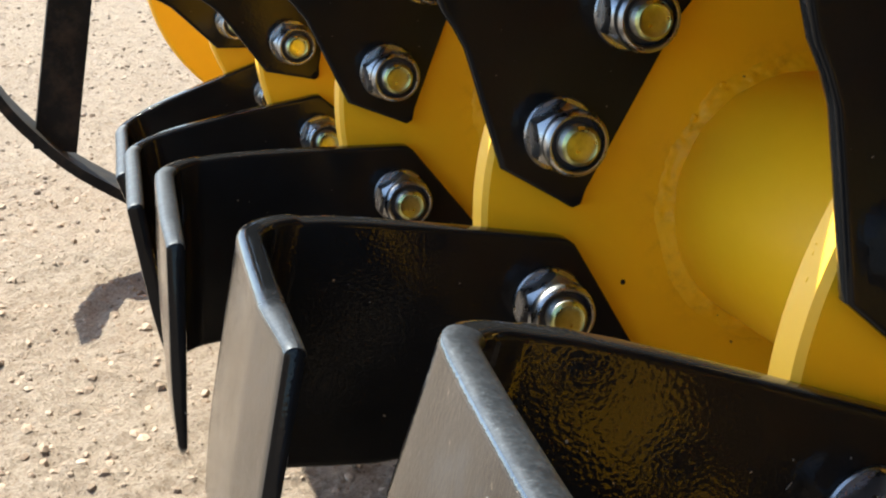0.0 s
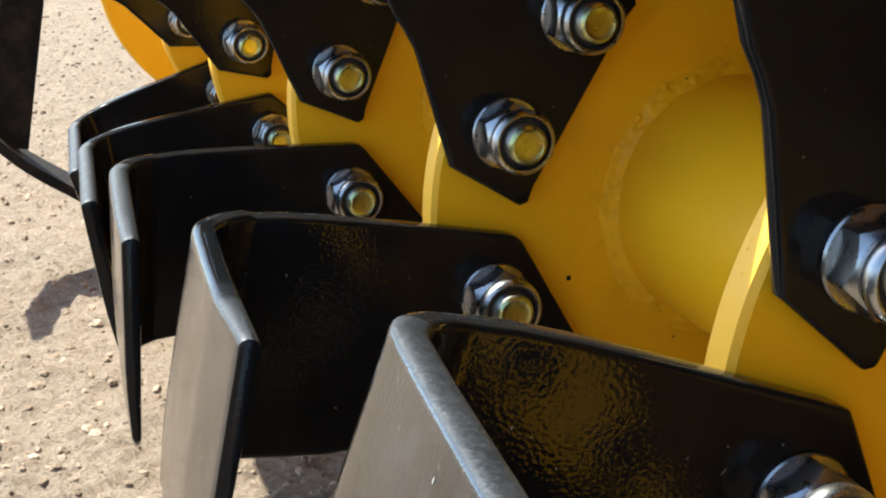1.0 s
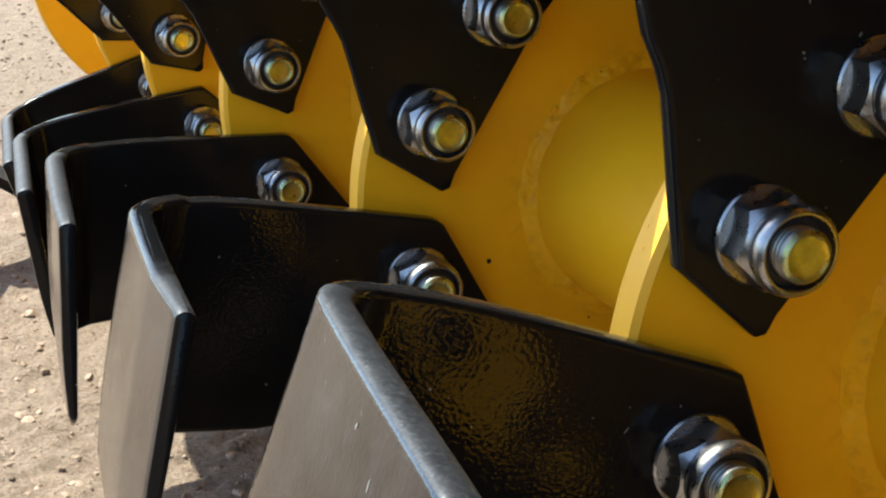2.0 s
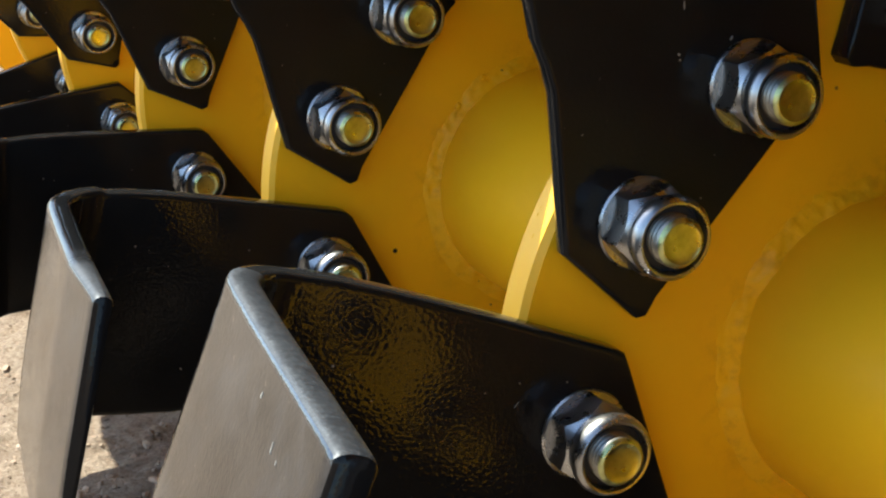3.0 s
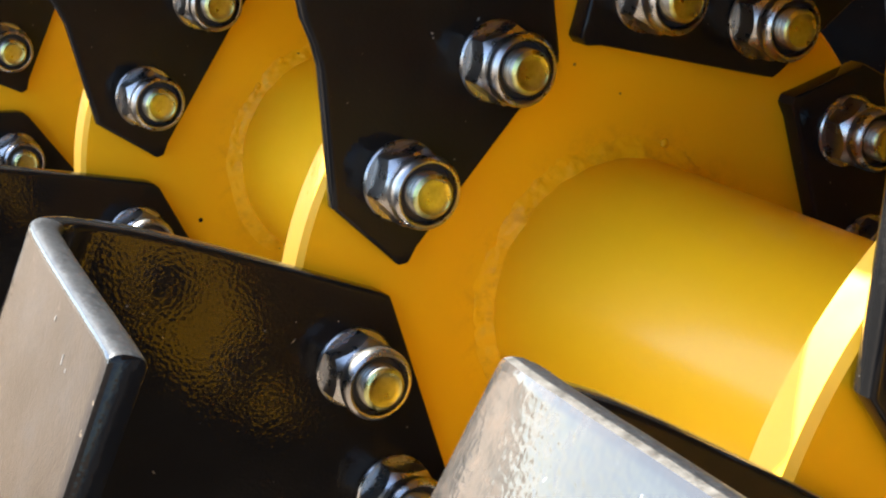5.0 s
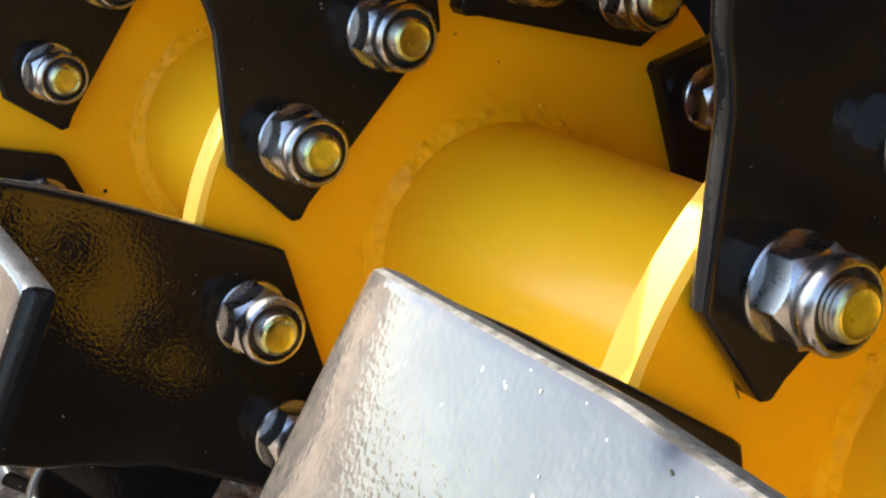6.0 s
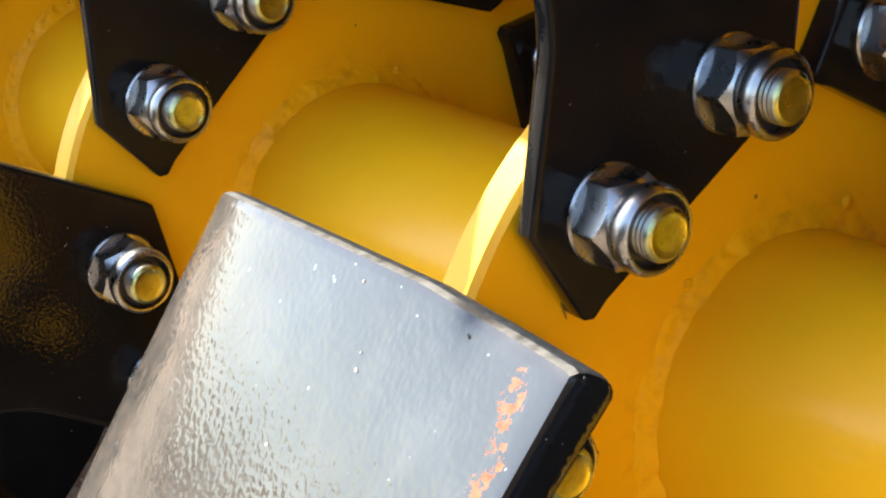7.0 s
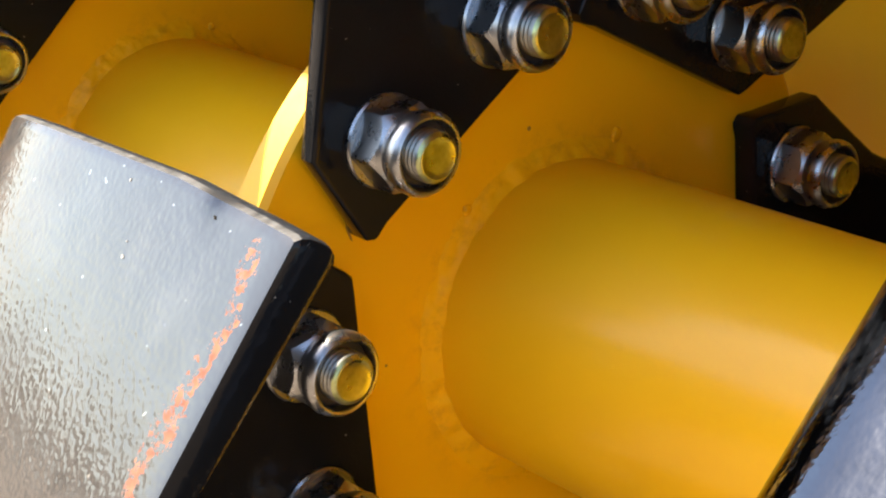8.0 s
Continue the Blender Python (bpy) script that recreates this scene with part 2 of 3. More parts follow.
def stone():
    m, nt, p = material("pebble")
    info = nt.nodes.new("ShaderNodeNewGeometry")
    c = ramp(nt, info.outputs["Random Per Island"], [(0.0, (0.065, 0.042, 0.028)), (0.22, (0.12, 0.08, 0.052)), (0.45, (0.21, 0.15, 0.104)), (0.8, (0.27, 0.20, 0.145)), (1.0, (0.31, 0.24, 0.18))])
    nt.links.new(c.outputs[0], p.inputs["Base Color"])
    p.inputs["Roughness"].default_value = 0.9
    bump(nt, p, noise_tex(nt, 500, 3).outputs[0], 0.4, 0.002)
    return m


def scuffed_paint():
    m, nt, p = material("scuffed_paint")
    c = ramp(nt, noise_tex(nt, 400, 3).outputs[0], [(0.3, (0.22, 0.125, 0.018)), (0.7, (0.36, 0.20, 0.02))])
    nt.links.new(c.outputs[0], p.inputs["Base Color"])
    p.inputs["Roughness"].default_value = 0.7
    return m


def bare_fleck():
    """Pale primer or bare metal in a small chip."""
    m, nt, p = material("pale_chip")
    c = ramp(nt, noise_tex(nt, 900, 3).outputs[0], [(0.3, (0.13, 0.125, 0.115)), (0.7, (0.24, 0.235, 0.22))])
    nt.links.new(c.outputs[0], p.inputs["Base Color"])
    p.inputs["Roughness"].default_value = 0.6
    return m


def dark_steel():
    """Dull black steel with a thin, uneven film of dust."""
    m, nt, p = material("dull_black_steel")
    c = ramp(nt, noise_tex(nt, 12, 4).outputs[0], [(0.3, (0.006, 0.006, 0.0065)), (0.7, (0.012, 0.012, 0.012))])
    dust = ramp(nt, noise_tex(nt, 70, 6, 0.7).outputs[0], [(0.45, (0, 0, 0)), (0.8, (0.5,) * 3)])
    nt.links.new(mix(nt, dust.outputs[0], c.outputs[0], (0.07, 0.05, 0.035)), p.inputs["Base Color"])
    p.inputs["Roughness"].default_value = 0.8
    p.inputs["IOR"].default_value = 1.2
    bump(nt, p, noise_tex(nt, 90, 3).outputs[0], 0.2, 0.001)
    return m


SCUFF, HALF_BARE, BLACK_FLAT, EDGE, WELD, SMUDGED_SHADED, RIM_PAINT, BRIGHT, FLECK = scuffed_paint(), bare_edge(True), dark_steel(), bare_edge(), yellow_paint(stained=True), yellow_paint(ringed=True), yellow_paint(rim=True), bright_edge(), bare_fleck()
YELLOW, BLACK, WORN, RUSTY, ZINC, THREAD, BOLT, NYLON, SAND, STONE = yellow_paint(), black_paint(), worn_steel(), worn_steel(True), zinc(), zinc(True), bolt_steel(), nylon(), sand(), stone()

# ---- plan: rotor along x ----
AXIS = 0.2265            # height of the rotor's axis
SPACING = 0.194          # between flanges
# Flanges 8 to 11 are out of view, added to darken that end
TURN = {0: 48.5, 1: 38.6, 2: 28.84, 3: 18.2, 4: 9.6, 5: 0.0, 6: -9.77, 7: -20.5, 8: -30.3, 9: -40.1, 10: -49.9, 11: -59.7}
TUBE, RIM = 0.0415, 0.1035
PLATE = 0.0078           # blade thickness


def mesh_object(name, bm, mat, parent=None, label="", smooth=40):
    me = bpy.data.meshes.new(name)
    bmesh.ops.recalc_face_normals(bm, faces=bm.faces)
    bm.to_mesh(me)
    bm.free()
    for mm in (mat if isinstance(mat, (list, tuple)) else [mat]):
        me.materials.append(mm)
    if smooth:
        me.shade_smooth()
        me.set_sharp_from_angle(angle=radians(smooth))
    ob = new(name, me)
    if parent is not None:
        ob.parent = parent
    if label:
        ob["label"] = label
    return ob


part = mesh_object


def lathe(profile, steps=64, bm=None, wobble=None, at=(0, 0)):
    """Rings about the x axis from (x, radius) pairs."""
    bm = bm or bmesh.new()
    rings = []
    for x, r in profile:
        ring = []
        for k in range(steps):
            a = 2 * math.pi * k / steps
            rr = r + (wobble(x, a) if wobble else 0)
            ring.append(bm.verts.new((x, at[0] + rr * math.cos(a), at[1] + rr * math.sin(a))))
        rings.append(ring)
    for r0, r1 in zip(rings, rings[1:]):
        for k in range(steps):
            bm.faces.new((r0[k], r0[(k + 1) % steps], r1[(k + 1) % steps], r1[k]))
    return bm, rings


def capped(profile, steps=64):
    bm, rings = lathe(profile, steps)
    bm.faces.new(rings[0]), bm.faces.new(rings[-1])
    return bm


# ---- blade: a flat shank with two bolts, its outer half bent along the axis ----
M_DIR, N_DIR = Vector((-0.992, -0.124)).normalized(), Vector((-0.124, 0.992)).normalized()
BEND_R = 0.013
SHANK = [(0.0306, 0.0690, 0.0725), (0.0312, 0.0685, 0.0730), (0.0345, 0.0659, 0.0754), (0.0518, 0.0459, 0.0898), (0.0600, 0.0364, 0.0894), (0.0735, 0.0208, 0.0888), (0.0758, 0.0184, 0.0887), (0.0785, 0.0181, 0.0886),
         (0.0886, 0.0183, 0.0883), (0.0950, 0.0184, 0.0893), (0.1016, 0.0185, 0.0911), (0.1096, 0.0186, 0.0917), (0.1248, 0.0190, 0.0957),
         (0.1400, 0.0195, 0.0975), (0.1522, 0.0203, 0.0988), (0.1592, 0.0212, 0.0999), (0.1600, 0.0213, 0.1000)]
WING = [(0.0, 0.0240, 0.1060), (0.006, 0.0242, 0.1068), (0.012, 0.0244, 0.1075), (0.018, 0.0245, 0.1079), (0.024, 0.0247, 0.1082), (0.03, 0.0248, 0.1085), (0.06, 0.0249, 0.1080), (0.064, 0.0249, 0.1078), (0.068, 0.0248, 0.1075), (0.080, 0.0247, 0.1065), (0.085, 0.0246, 0.1060), (0.092, 0.0245, 0.1050), (0.098, 0.0245, 0.1020), (0.1015, 0.0245, 0.1000), (0.1026, 0.0245, 0.0988), (0.1030, 0.0245, 0.0985)]


def blade_mesh(flare, bend_at, bevel=0.0, longer=1.0, lift=0.0, taper=0.0018, ease=0.0, slim=(0.0, 0.0), drop=0.0, arris=False, skew=0.0, shear=0.0, cut=0.0):
    theta_end = math.pi / 2 - flare - ease      # the last of the bend eases out along the wing
    turned = lambda w: theta_end + ease * (1 - max(0.0, 1 - w / 0.032) ** 2)
    stations = [("s", b if b < 0.13 else 0.1248 + (b - 0.1248) * (bend_at - 0.1248) / 0.0352, lo, hi) for b, lo, hi in SHANK]
    stations = [(kind, b - 1.2 * slim[1] * (0.0345 < b < 0.055), lo - slim[0] * (b > 0.074) + 1.39 * slim[1] * (0.0345 < b < 0.055), hi - slim[1] * (b > 0.05)) for kind, b, lo, hi in stations]
    for k in range(1, 9):
        f = k / 9
        stations.append(("t", f * theta_end, 0.0213 + (0.0027 - 0.8 * lift) * f, 0.1 + 0.006 * f))
    stations += [("w", w * longer, lo - lift * min(1.0, 0.8 + 6 * w, 2.0 - 15 * w), hi + drop * min(1.0, max(0.0, w - 0.068) / 0.022)) for w, lo, hi in WING]

    def place(kind, v, a, o):
        if kind == "s":
            x, b = -o, v
        else:
            th = v if kind == "t" else theta_end
            x, b = BEND_R - BEND_R * math.cos(th), bend_at + BEND_R * math.sin(th)
            if kind == "w":
                v -= cut * (a - 0.0245) * max(0.0, v - 0.06) / 0.043
                for c in range(40):
                    th = turned(v * (c + 0.5) / 40)
                    x, b = x + v / 40 * math.sin(th), b + v / 40 * math.cos(th)
                th = turned(v)
            x, b = x - o * math.cos(th), b + o * math.sin(th)
        b += skew * (a - 0.024) * (min(1.0, max(0.0, (v - 0.125) / 0.03)) if kind == "s" else 1.0)
        p = M_DIR * a + N_DIR * b
        return (x, p.x, p.y)

    bm = bmesh.new()
    rings, outer = [], {}
    cuts, arc = 8, [(math.sin(q * math.pi / 8), math.cos(q * math.pi / 8)) for q in range(1, 4)]
    ends = {0: 0.0005, 1: 0.0002, len(stations) - 2: 0.0003, len(stations) - 1: 0.0012}
    for n, (kind, v, lo, hi) in enumerate(stations):
        inset = ends.get(n, 0.0)

        def back(a):
            t = PLATE
            if kind != "s":
                q = min(1.0, max(0.0, (a - 0.068) / 0.040))
                t -= taper * max(0.0, a - lo) / 0.08 * (1.0 if kind == "w" else v / theta_end)
                t -= 0.0030 * q * q * (1.0 if kind == "w" else v / theta_end)
                if kind == "w":
                    t -= bevel * max(0.0, (v - 0.064) / 0.039)
            return t

        lo, hi = lo + inset, hi - inset
        e = min({"s": 0.0014, "t": 0.0014 + 0.0012 * v / theta_end, "w": 0.0026}[kind], (hi - lo) / 4)
        tight = min(0.0006, (hi - lo) / 12)
        span = [lo + e] + [lo + e + tight + (hi - lo - 2 * e - 2 * tight) * c / cuts for c in range(cuts + 1)] + [hi - e]
        tb = back(hi)
        g = min(e, tb / 2.4)
        s = min(max(e, shear), (hi - lo) / 4) if kind == "s" else e      # the sheared edge draws in towards the back
        sg = min(max(g, shear), tb - g) if kind == "s" else g
        behind = [lo + s] + [lo + s + tight + (hi - lo - 2 * s - 2 * tight) * c / cuts for c in range(cuts + 1)] + [hi - s]
        ring = [(a, 0.0) for a in span]
        ring += [(hi - e + e * sn, g - g * cs) for sn, cs in arc] + [(hi, g), (hi, tb - sg)] + [(hi - s + s * cs, tb - sg + sg * sn) for sn, cs in arc]
        ring += [(a, back(a)) for a in reversed(behind)]
        tb = back(lo)
        far = min(0.0042, tb - e) if kind != "s" else sg
        ring += [(lo + s - s * sn, tb - far + far * cs) for sn, cs in arc] + [(lo, tb - far), (lo, e)] + [(lo + e - e * cs, e - e * sn) for sn, cs in arc]
        ring = [(a, min(max(o, inset), back(a) - inset)) for a, o in ring]
        rings.append([bm.verts.new(place(kind, v, a, o)) for a, o in ring])
        outer.update({p: kind != "s" for p in rings[-1]})
    for n, (r0, r1) in enumerate(zip(rings, rings[1:])):
        for k in range(len(r0)):
            face = bm.faces.new((r0[k], r0[(k + 1) % len(r0)], r1[(k + 1) % len(r1)], r1[k]))
            face.material_index = 0 if not outer[r1[k]] or k < 11 or n >= len(rings) - 2 else 1
            if face.material_index and k >= 30:
                face.material_index = 0 if n <= len(SHANK) + 4 else 3 if arris and k > 30 else 2
    bm.faces.new(rings[0]), bm.faces.new(rings[-1])
    return bm


BOLTS = [(-0.0750, 0.0446), (-0.0466, 0.0744)]


def nut_mesh():
    """Hexagon lock nut: six flats cut off by a cone, then a rolled collar; its seat at x = 0."""
    bm = bmesh.new()
    flat, rings = 0.0095, []
    corner = flat / math.cos(math.pi / 6)
    spread = [-30, -29.2, -28, -23, -16, -8, 0, 8, 16, 23, 28, 29.2]
    angles = [(radians(60 * f + w), radians(w)) for f in range(6) for w in spread]
    edge = [min(flat / math.cos(w), corner - 0.00011) for a, w in angles]
    cone = lambda r: 0.0080 + (corner - r) * 1.25       # where the cone meets the radius r
    foot = lambda r: 0.0017 - (corner - r) * 0.12

    def ring(radii, xs):
        rings.append([bm.verts.new((x, r * math.cos(a), r * math.sin(a))) for (a, w), r, x in zip(angles, radii, xs)])

    n = len(angles)
    ring([0.0092] * n, [0.0013] * n)
    ring(edge, [foot(r) for r in edge])
    ring([r for r in edge], [0.5 * (foot(r) + cone(r)) for r in edge])
    ring(edge, [cone(r) for r in edge])
    for f in (0.4, 0.8, 1.0):
        radii = [r + (0.00905 - r) * f for r in edge]
        ring(radii, [cone(r) for r in radii])
    for x, r in ((0.0112, 0.00915), (0.0120, 0.0095), (0.0130, 0.0099), (0.0143, 0.0100), (0.0154, 0.0098), (0.0162, 0.0093), (0.0166, 0.0088), (0.0165, 0.0083), (0.0160, 0.0080), (0.0136, 0.0079)):
        ring([r] * n, [x] * n)
    for r0, r1 in zip(rings, rings[1:]):
        for k in range(n):
            bm.faces.new((r0[k], r0[(k + 1) % n], r1[(k + 1) % n], r1[k]))
    bm.faces.new(rings[0])
    return bm


def bolt_mesh():
    """Threaded shank with a chamfered, slightly dished end of another colour."""
    prof, x = [(-0.019, 0.0060), (0.0100, 0.0060)], 0.0100
    while x < 0.0172:
        prof += [(x, 0.0056), (x + 0.0005, 0.0061), (x + 0.0008, 0.0061), (x + 0.0013, 0.0056)]
        x += 0.00135
    prof += [(0.0182, 0.0061), (0.0187, 0.0059), (0.0194, 0.0051), (0.0195, 0.0048), (0.0193, 0.0044), (0.0192, 0.0030), (0.01915, 0.0010)]
    bm = capped(prof, 40)
    for f in bm.faces:
        if f.calc_center_median().x > 0.0189:
            f.material_index = 1
    return bm


BOLT_LABELS = {"bolt": "threaded steel bolt with a yellow-tinted end", "nut": "shiny zinc-plated hexagon lock nut", "washer": "flat zinc-plated washer"}


def add_bolt(blade, y, z, turn, kit):
    for name, data in zip(("bolt", "nut", "washer", "nylon_ring", "bolt_head"), kit):
        ob = new(name, data)
        ob.parent = blade
        ob.matrix_basis = pose(0, y, z, turn)
        if name in BOLT_LABELS:
            ob["label"] = BOLT_LABELS[name]


def head_mesh():
    bm, rings = lathe([(0.0, 0.0100), (-0.0006, 0.0108), (-0.0042, 0.0108), (-0.0050, 0.0095)], 6)
    bm.faces.new(rings[0]), bm.faces.new(rings[-1])
    for v in bm.verts:
        v.co.x -= PLATE + 0.0105
    return bm


def data_of(ob):
    me = ob.data
    bpy.data.objects.remove(ob)
    return me


KIT = [data_of(mesh_object("bolt", bolt_mesh(), [THREAD, BOLT], smooth=30)),
       data_of(mesh_object("nut", nut_mesh(), ZINC, smooth=28)),
       data_of(mesh_object("washer", capped([(0.0, 0.0104), (0.0, 0.0111), (0.0009, 0.0113), (0.0015, 0.0109), (0.0016, 0.0090)], 48), ZINC)),
       data_of(mesh_object("nylon_ring", lathe([(0.0134, 0.0081), (0.0138, 0.0072), (0.0138, 0.0060)], 40)[0], NYLON)),
       data_of(mesh_object("bolt_head", head_mesh(), ZINC, smooth=25))]


# ---- rotor ----
rotor = new("tiller_rotor")
rotor.matrix_basis = Matrix.Translation((0, 0, AXIS))
tagged(rotor, "yellow painted steel rotor tube with round welded flanges", "tiller rotor")
tube_bm, _ = lathe([(-1.02 + 0.02 * k, TUBE) for k in range(0, 116)], 96)
part("tube", tube_bm, YELLOW, rotor, "smooth yellow painted tube")


def bead(seed):
    """Low, wrinkled fillet round the tube, roughest on its upper and near side."""
    bm = bmesh.new()
    rings, steps = [], 300
    for q in range(13):
        u = q / 12
        ring = []
        for n in range(steps):
            a = 2 * math.pi * n / steps
            p = Vector((math.cos(a), math.sin(a), seed * 3.7))
            wide = 0.0072 + 0.0020 * noise.noise(p * 3.1)
            r = TUBE - 0.0006 + wide * u
            rough = max(0.15, 0.6 + 0.9 * noise.noise(p * 1.7) + 0.4 * math.cos(a - 2.3))
            fine = Vector((math.cos(a) * r * 260, math.sin(a) * r * 260, seed))
            h = 0.0025 * (1 - u) ** 1.2 * (1 + 0.5 * noise.noise(p * 9.0)) - 0.0004 * u * u
            h += 4.4 * u * (1 - u) * rough * (0.00050 * noise.noise(fine) + 0.00048 * noise.noise(fine * 2.6) + 0.00026 * noise.noise(fine * 6.0) - 0.0001)
            ring.append(bm.verts.new((-PLATE + h, r * math.cos(a), r * math.sin(a))))
        rings.append(ring)
    for r0, r1 in zip(rings, rings[1:]):
        for n in range(steps):
            bm.faces.new((r0[n], r0[(n + 1) % steps], r1[(n + 1) % steps], r1[n]))
    return bm


for k, turn in TURN.items():
    x = (k - 5) * SPACING
    rim = RIM if k else 0.118
    disc, rings = lathe([(-0.0185, TUBE), (-0.0185, rim - 0.0008), (-0.0177, rim), (-0.0091, rim), (-PLATE, rim - 0.0017), (-PLATE, TUBE)], 160)
    for face in disc.faces:
        face.material_index = 1 if math.hypot(*face.calc_center_median().yz) > rim - 0.002 else 0
    f = part("flange", disc, [SMUDGED_SHADED, RIM_PAINT], rotor, "round yellow painted steel flange", smooth=25)
    f.location.x = x
    w = part("weld_bead", bead(k + 20), WELD, rotor, "uneven painted weld bead", smooth=180)
    w.location.x = x

# specks where the paint is chipped, on the flange faces
SPECKS = [(4, -0.0582, -0.0199, 0.0009), (6, -0.0130, 0.0510, 0.0006), (5, -0.0157, 0.0699, 0.0005), (5, 0.0001, 0.0602, 0.0004), (6, -0.0575, -0.0029, 0.0004), (5, 0.0651, 0.0663, 0.0005)]
for k, y, z, r in SPECKS:
    speck = part("paint_chip", capped([(-0.0006, r), (0.0001, r), (0.00015, r * 0.6)], 9), BLACK_FLAT if k == 4 else SCUFF, rotor, "dark chip in the paint")
    speck.location = ((k - 5) * SPACING - PLATE, y, z)
# small marks round the welds, a run in the paint, and nicks on one rim
for k, y, z, r in [(4, -0.0169, 0.0412, 0.0006), (4, -0.0410, 0.0128, 0.0004), (4, -0.0285, -0.0340, 0.0006), (4, -0.0262, -0.0352, 0.0004), (4, -0.0223, -0.0380, 0.0004), (4, -0.0213, -0.0451, 0.0004)]:
    speck = part("paint_chip", capped([(-0.0010, r), (0.0006, r), (0.0008, r * 0.5)], 7), SCUFF, rotor, "brown chip beside the weld")
    speck.location = ((k - 5) * SPACING - PLATE, y, z)
    speck.rotation_euler.x = y * 90
run = part("paint_run", capped([(-0.0006, 0.00035), (0.0001, 0.00035), (0.00015, 0.0002)], 8), SCUFF, rotor, "thin run in the paint")
run.matrix_basis = pose((6 - 5) * SPACING - PLATE, -0.0695, 0.0333, 24.0) @ Matrix.Diagonal((1, 1, 7, 1))
for x, angle, r in [(-0.0155, 153.1, 0.0002), (-0.0153, 154.2, 0.0003), (-0.0137, 157.0, 0.0004)]:
    nick = part("paint_chip", capped([(-0.0006, r), (0.00005, r), (0.0001, r * 0.6)], 7), WELD, rotor, "nick in the painted rim")
    nick.matrix_basis = Matrix.Translation((x, RIM * math.cos(radians(angle)), RIM * math.sin(radians(angle)))) @ Matrix.Rotation(radians(angle), 4, "X") @ Matrix.Rotation(radians(90), 4, "Z") @ Matrix.Diagonal((1, 1, 1.6, 1))


def spatter(seed, r):
    bm = bmesh.new()
    bmesh.ops.create_icosphere(bm, subdivisions=3, radius=r)
    for v in bm.verts:
        n = noise.noise(v.co / r * 1.3 + Vector((seed, 0, 0)))
        v.co *= 1 + 0.35 * n
        v.co.x *= 0.5
    return bm


for k, y, z, r in [(6, 0.0185, 0.0453, 0.0019), (5, 0.0165, 0.0440, 0.0014), (6, -0.0330, 0.0330, 0.0014), (4, -0.0335, 0.0300, 0.0013), (4, -0.0240, 0.0395, 0.0011)]:
    lump = part("weld_spatter", spatter(k + y * 100, r), WELD, rotor, "painted-over lump of weld spatter", smooth=180)
    lump.location = ((k - 5) * SPACING - PLATE + 0.0003, y, z)

# ---- blades, six to a flange ----
def blade(shape, seed, outer, edge, nudge):
    rnd = random.Random(seed)
    look_of = "black steel blade with a pale worn outer face and orange rust specks" if outer is RUSTY else "glossy black steel blade with a rubbed grey outer face"
    ob = mesh_object("tiller_blade", blade_mesh(*shape), [BLACK, outer, edge, EDGE], rotor, look_of, smooth=35)
    for y, z in BOLTS:
        add_bolt(ob, y + nudge[0], z + nudge[1], rnd.uniform(0, 60), KIT)
    return ob


# flare of the wing and distance of the bend, where a blade differs
# (5, 0): wing tip out of view, deepened to cast shade on the next rim
SHAPES = {(6, 1): (0.125, 0.1549, 0.0, 1.085, 0.0046, 0.0034, 0.23, (0.0, 0.0), 0.0, True, 0.0, 0.0, 0.10), (5, 0): (0.13, 0.157, 0.0, 0.938, 0.0, 0.0018, 0.0, (0.0016, 0.0009), 0.020, False, 0.0, 0.0048), (4, 1): (0.087, 0.1587, 0.0022, 1.0, -0.0010, 0.0018, 0.0, (-0.0012, 0.0), 0.0, False, 0.020), (3, 1): (0.094, 0.1608, 0.0012, 1.0, -0.0004, 0.0018, 0.0, (-0.0007, 0.0)), (2, 1): (0.094, 0.1612), (1, 1): (0.102, 0.1600), (5, 1): (0.130, 0.1599, 0.0, 1.0, 0.0011), (5, 4): (0.02, 0.155, 0.0, 0.65)}
OUT = {5: 0.0028, 4: 0.0024}     # seated a little further out
ASIDE = {0: (0.0009, -0.0004)}
first = {}
n = 0
for k, turn in TURN.items():
    for j in range(6 if k else 0):
        shape = SHAPES.get((k, j), (0.13, 0.157, 0.0, 1.0, 0.0, 0.0018, 0.0, (0.0016, 0.0009), 0.0, False, 0.0, 0.0048) if j == 0 else (0.13, 0.157))
        m = pose((k - 5) * SPACING, 0, 0, turn + 60 * j) @ Matrix.Translation((0, -0.73 * OUT.get(j, 0.0), 0.68 * OUT.get(j, 0.0))) @ Matrix.Translation((0, *ASIDE.get(j, (0, 0))))
        if j == 5:      # hangs a little round its lower corner
            m = Matrix.Translation((0, -0.018, 0.074)) @ Matrix.Rotation(radians(-1.1), 4, "X") @ Matrix.Translation((0, 0.018, -0.074)) @ m
        if shape not in first:
            first[shape] = blade(shape, n, RUSTY if (k, j) == (6, 1) else WORN, HALF_BARE if (k, j) == (4, 1) else BRIGHT if (k, j) == (6, 1) else EDGE, (-0.0024, -0.0007) if j == 1 else (-0.0002, 0.0006))
            first[shape].matrix_basis = m
        else:
            copy_thing(first[shape], m)
        n += 1


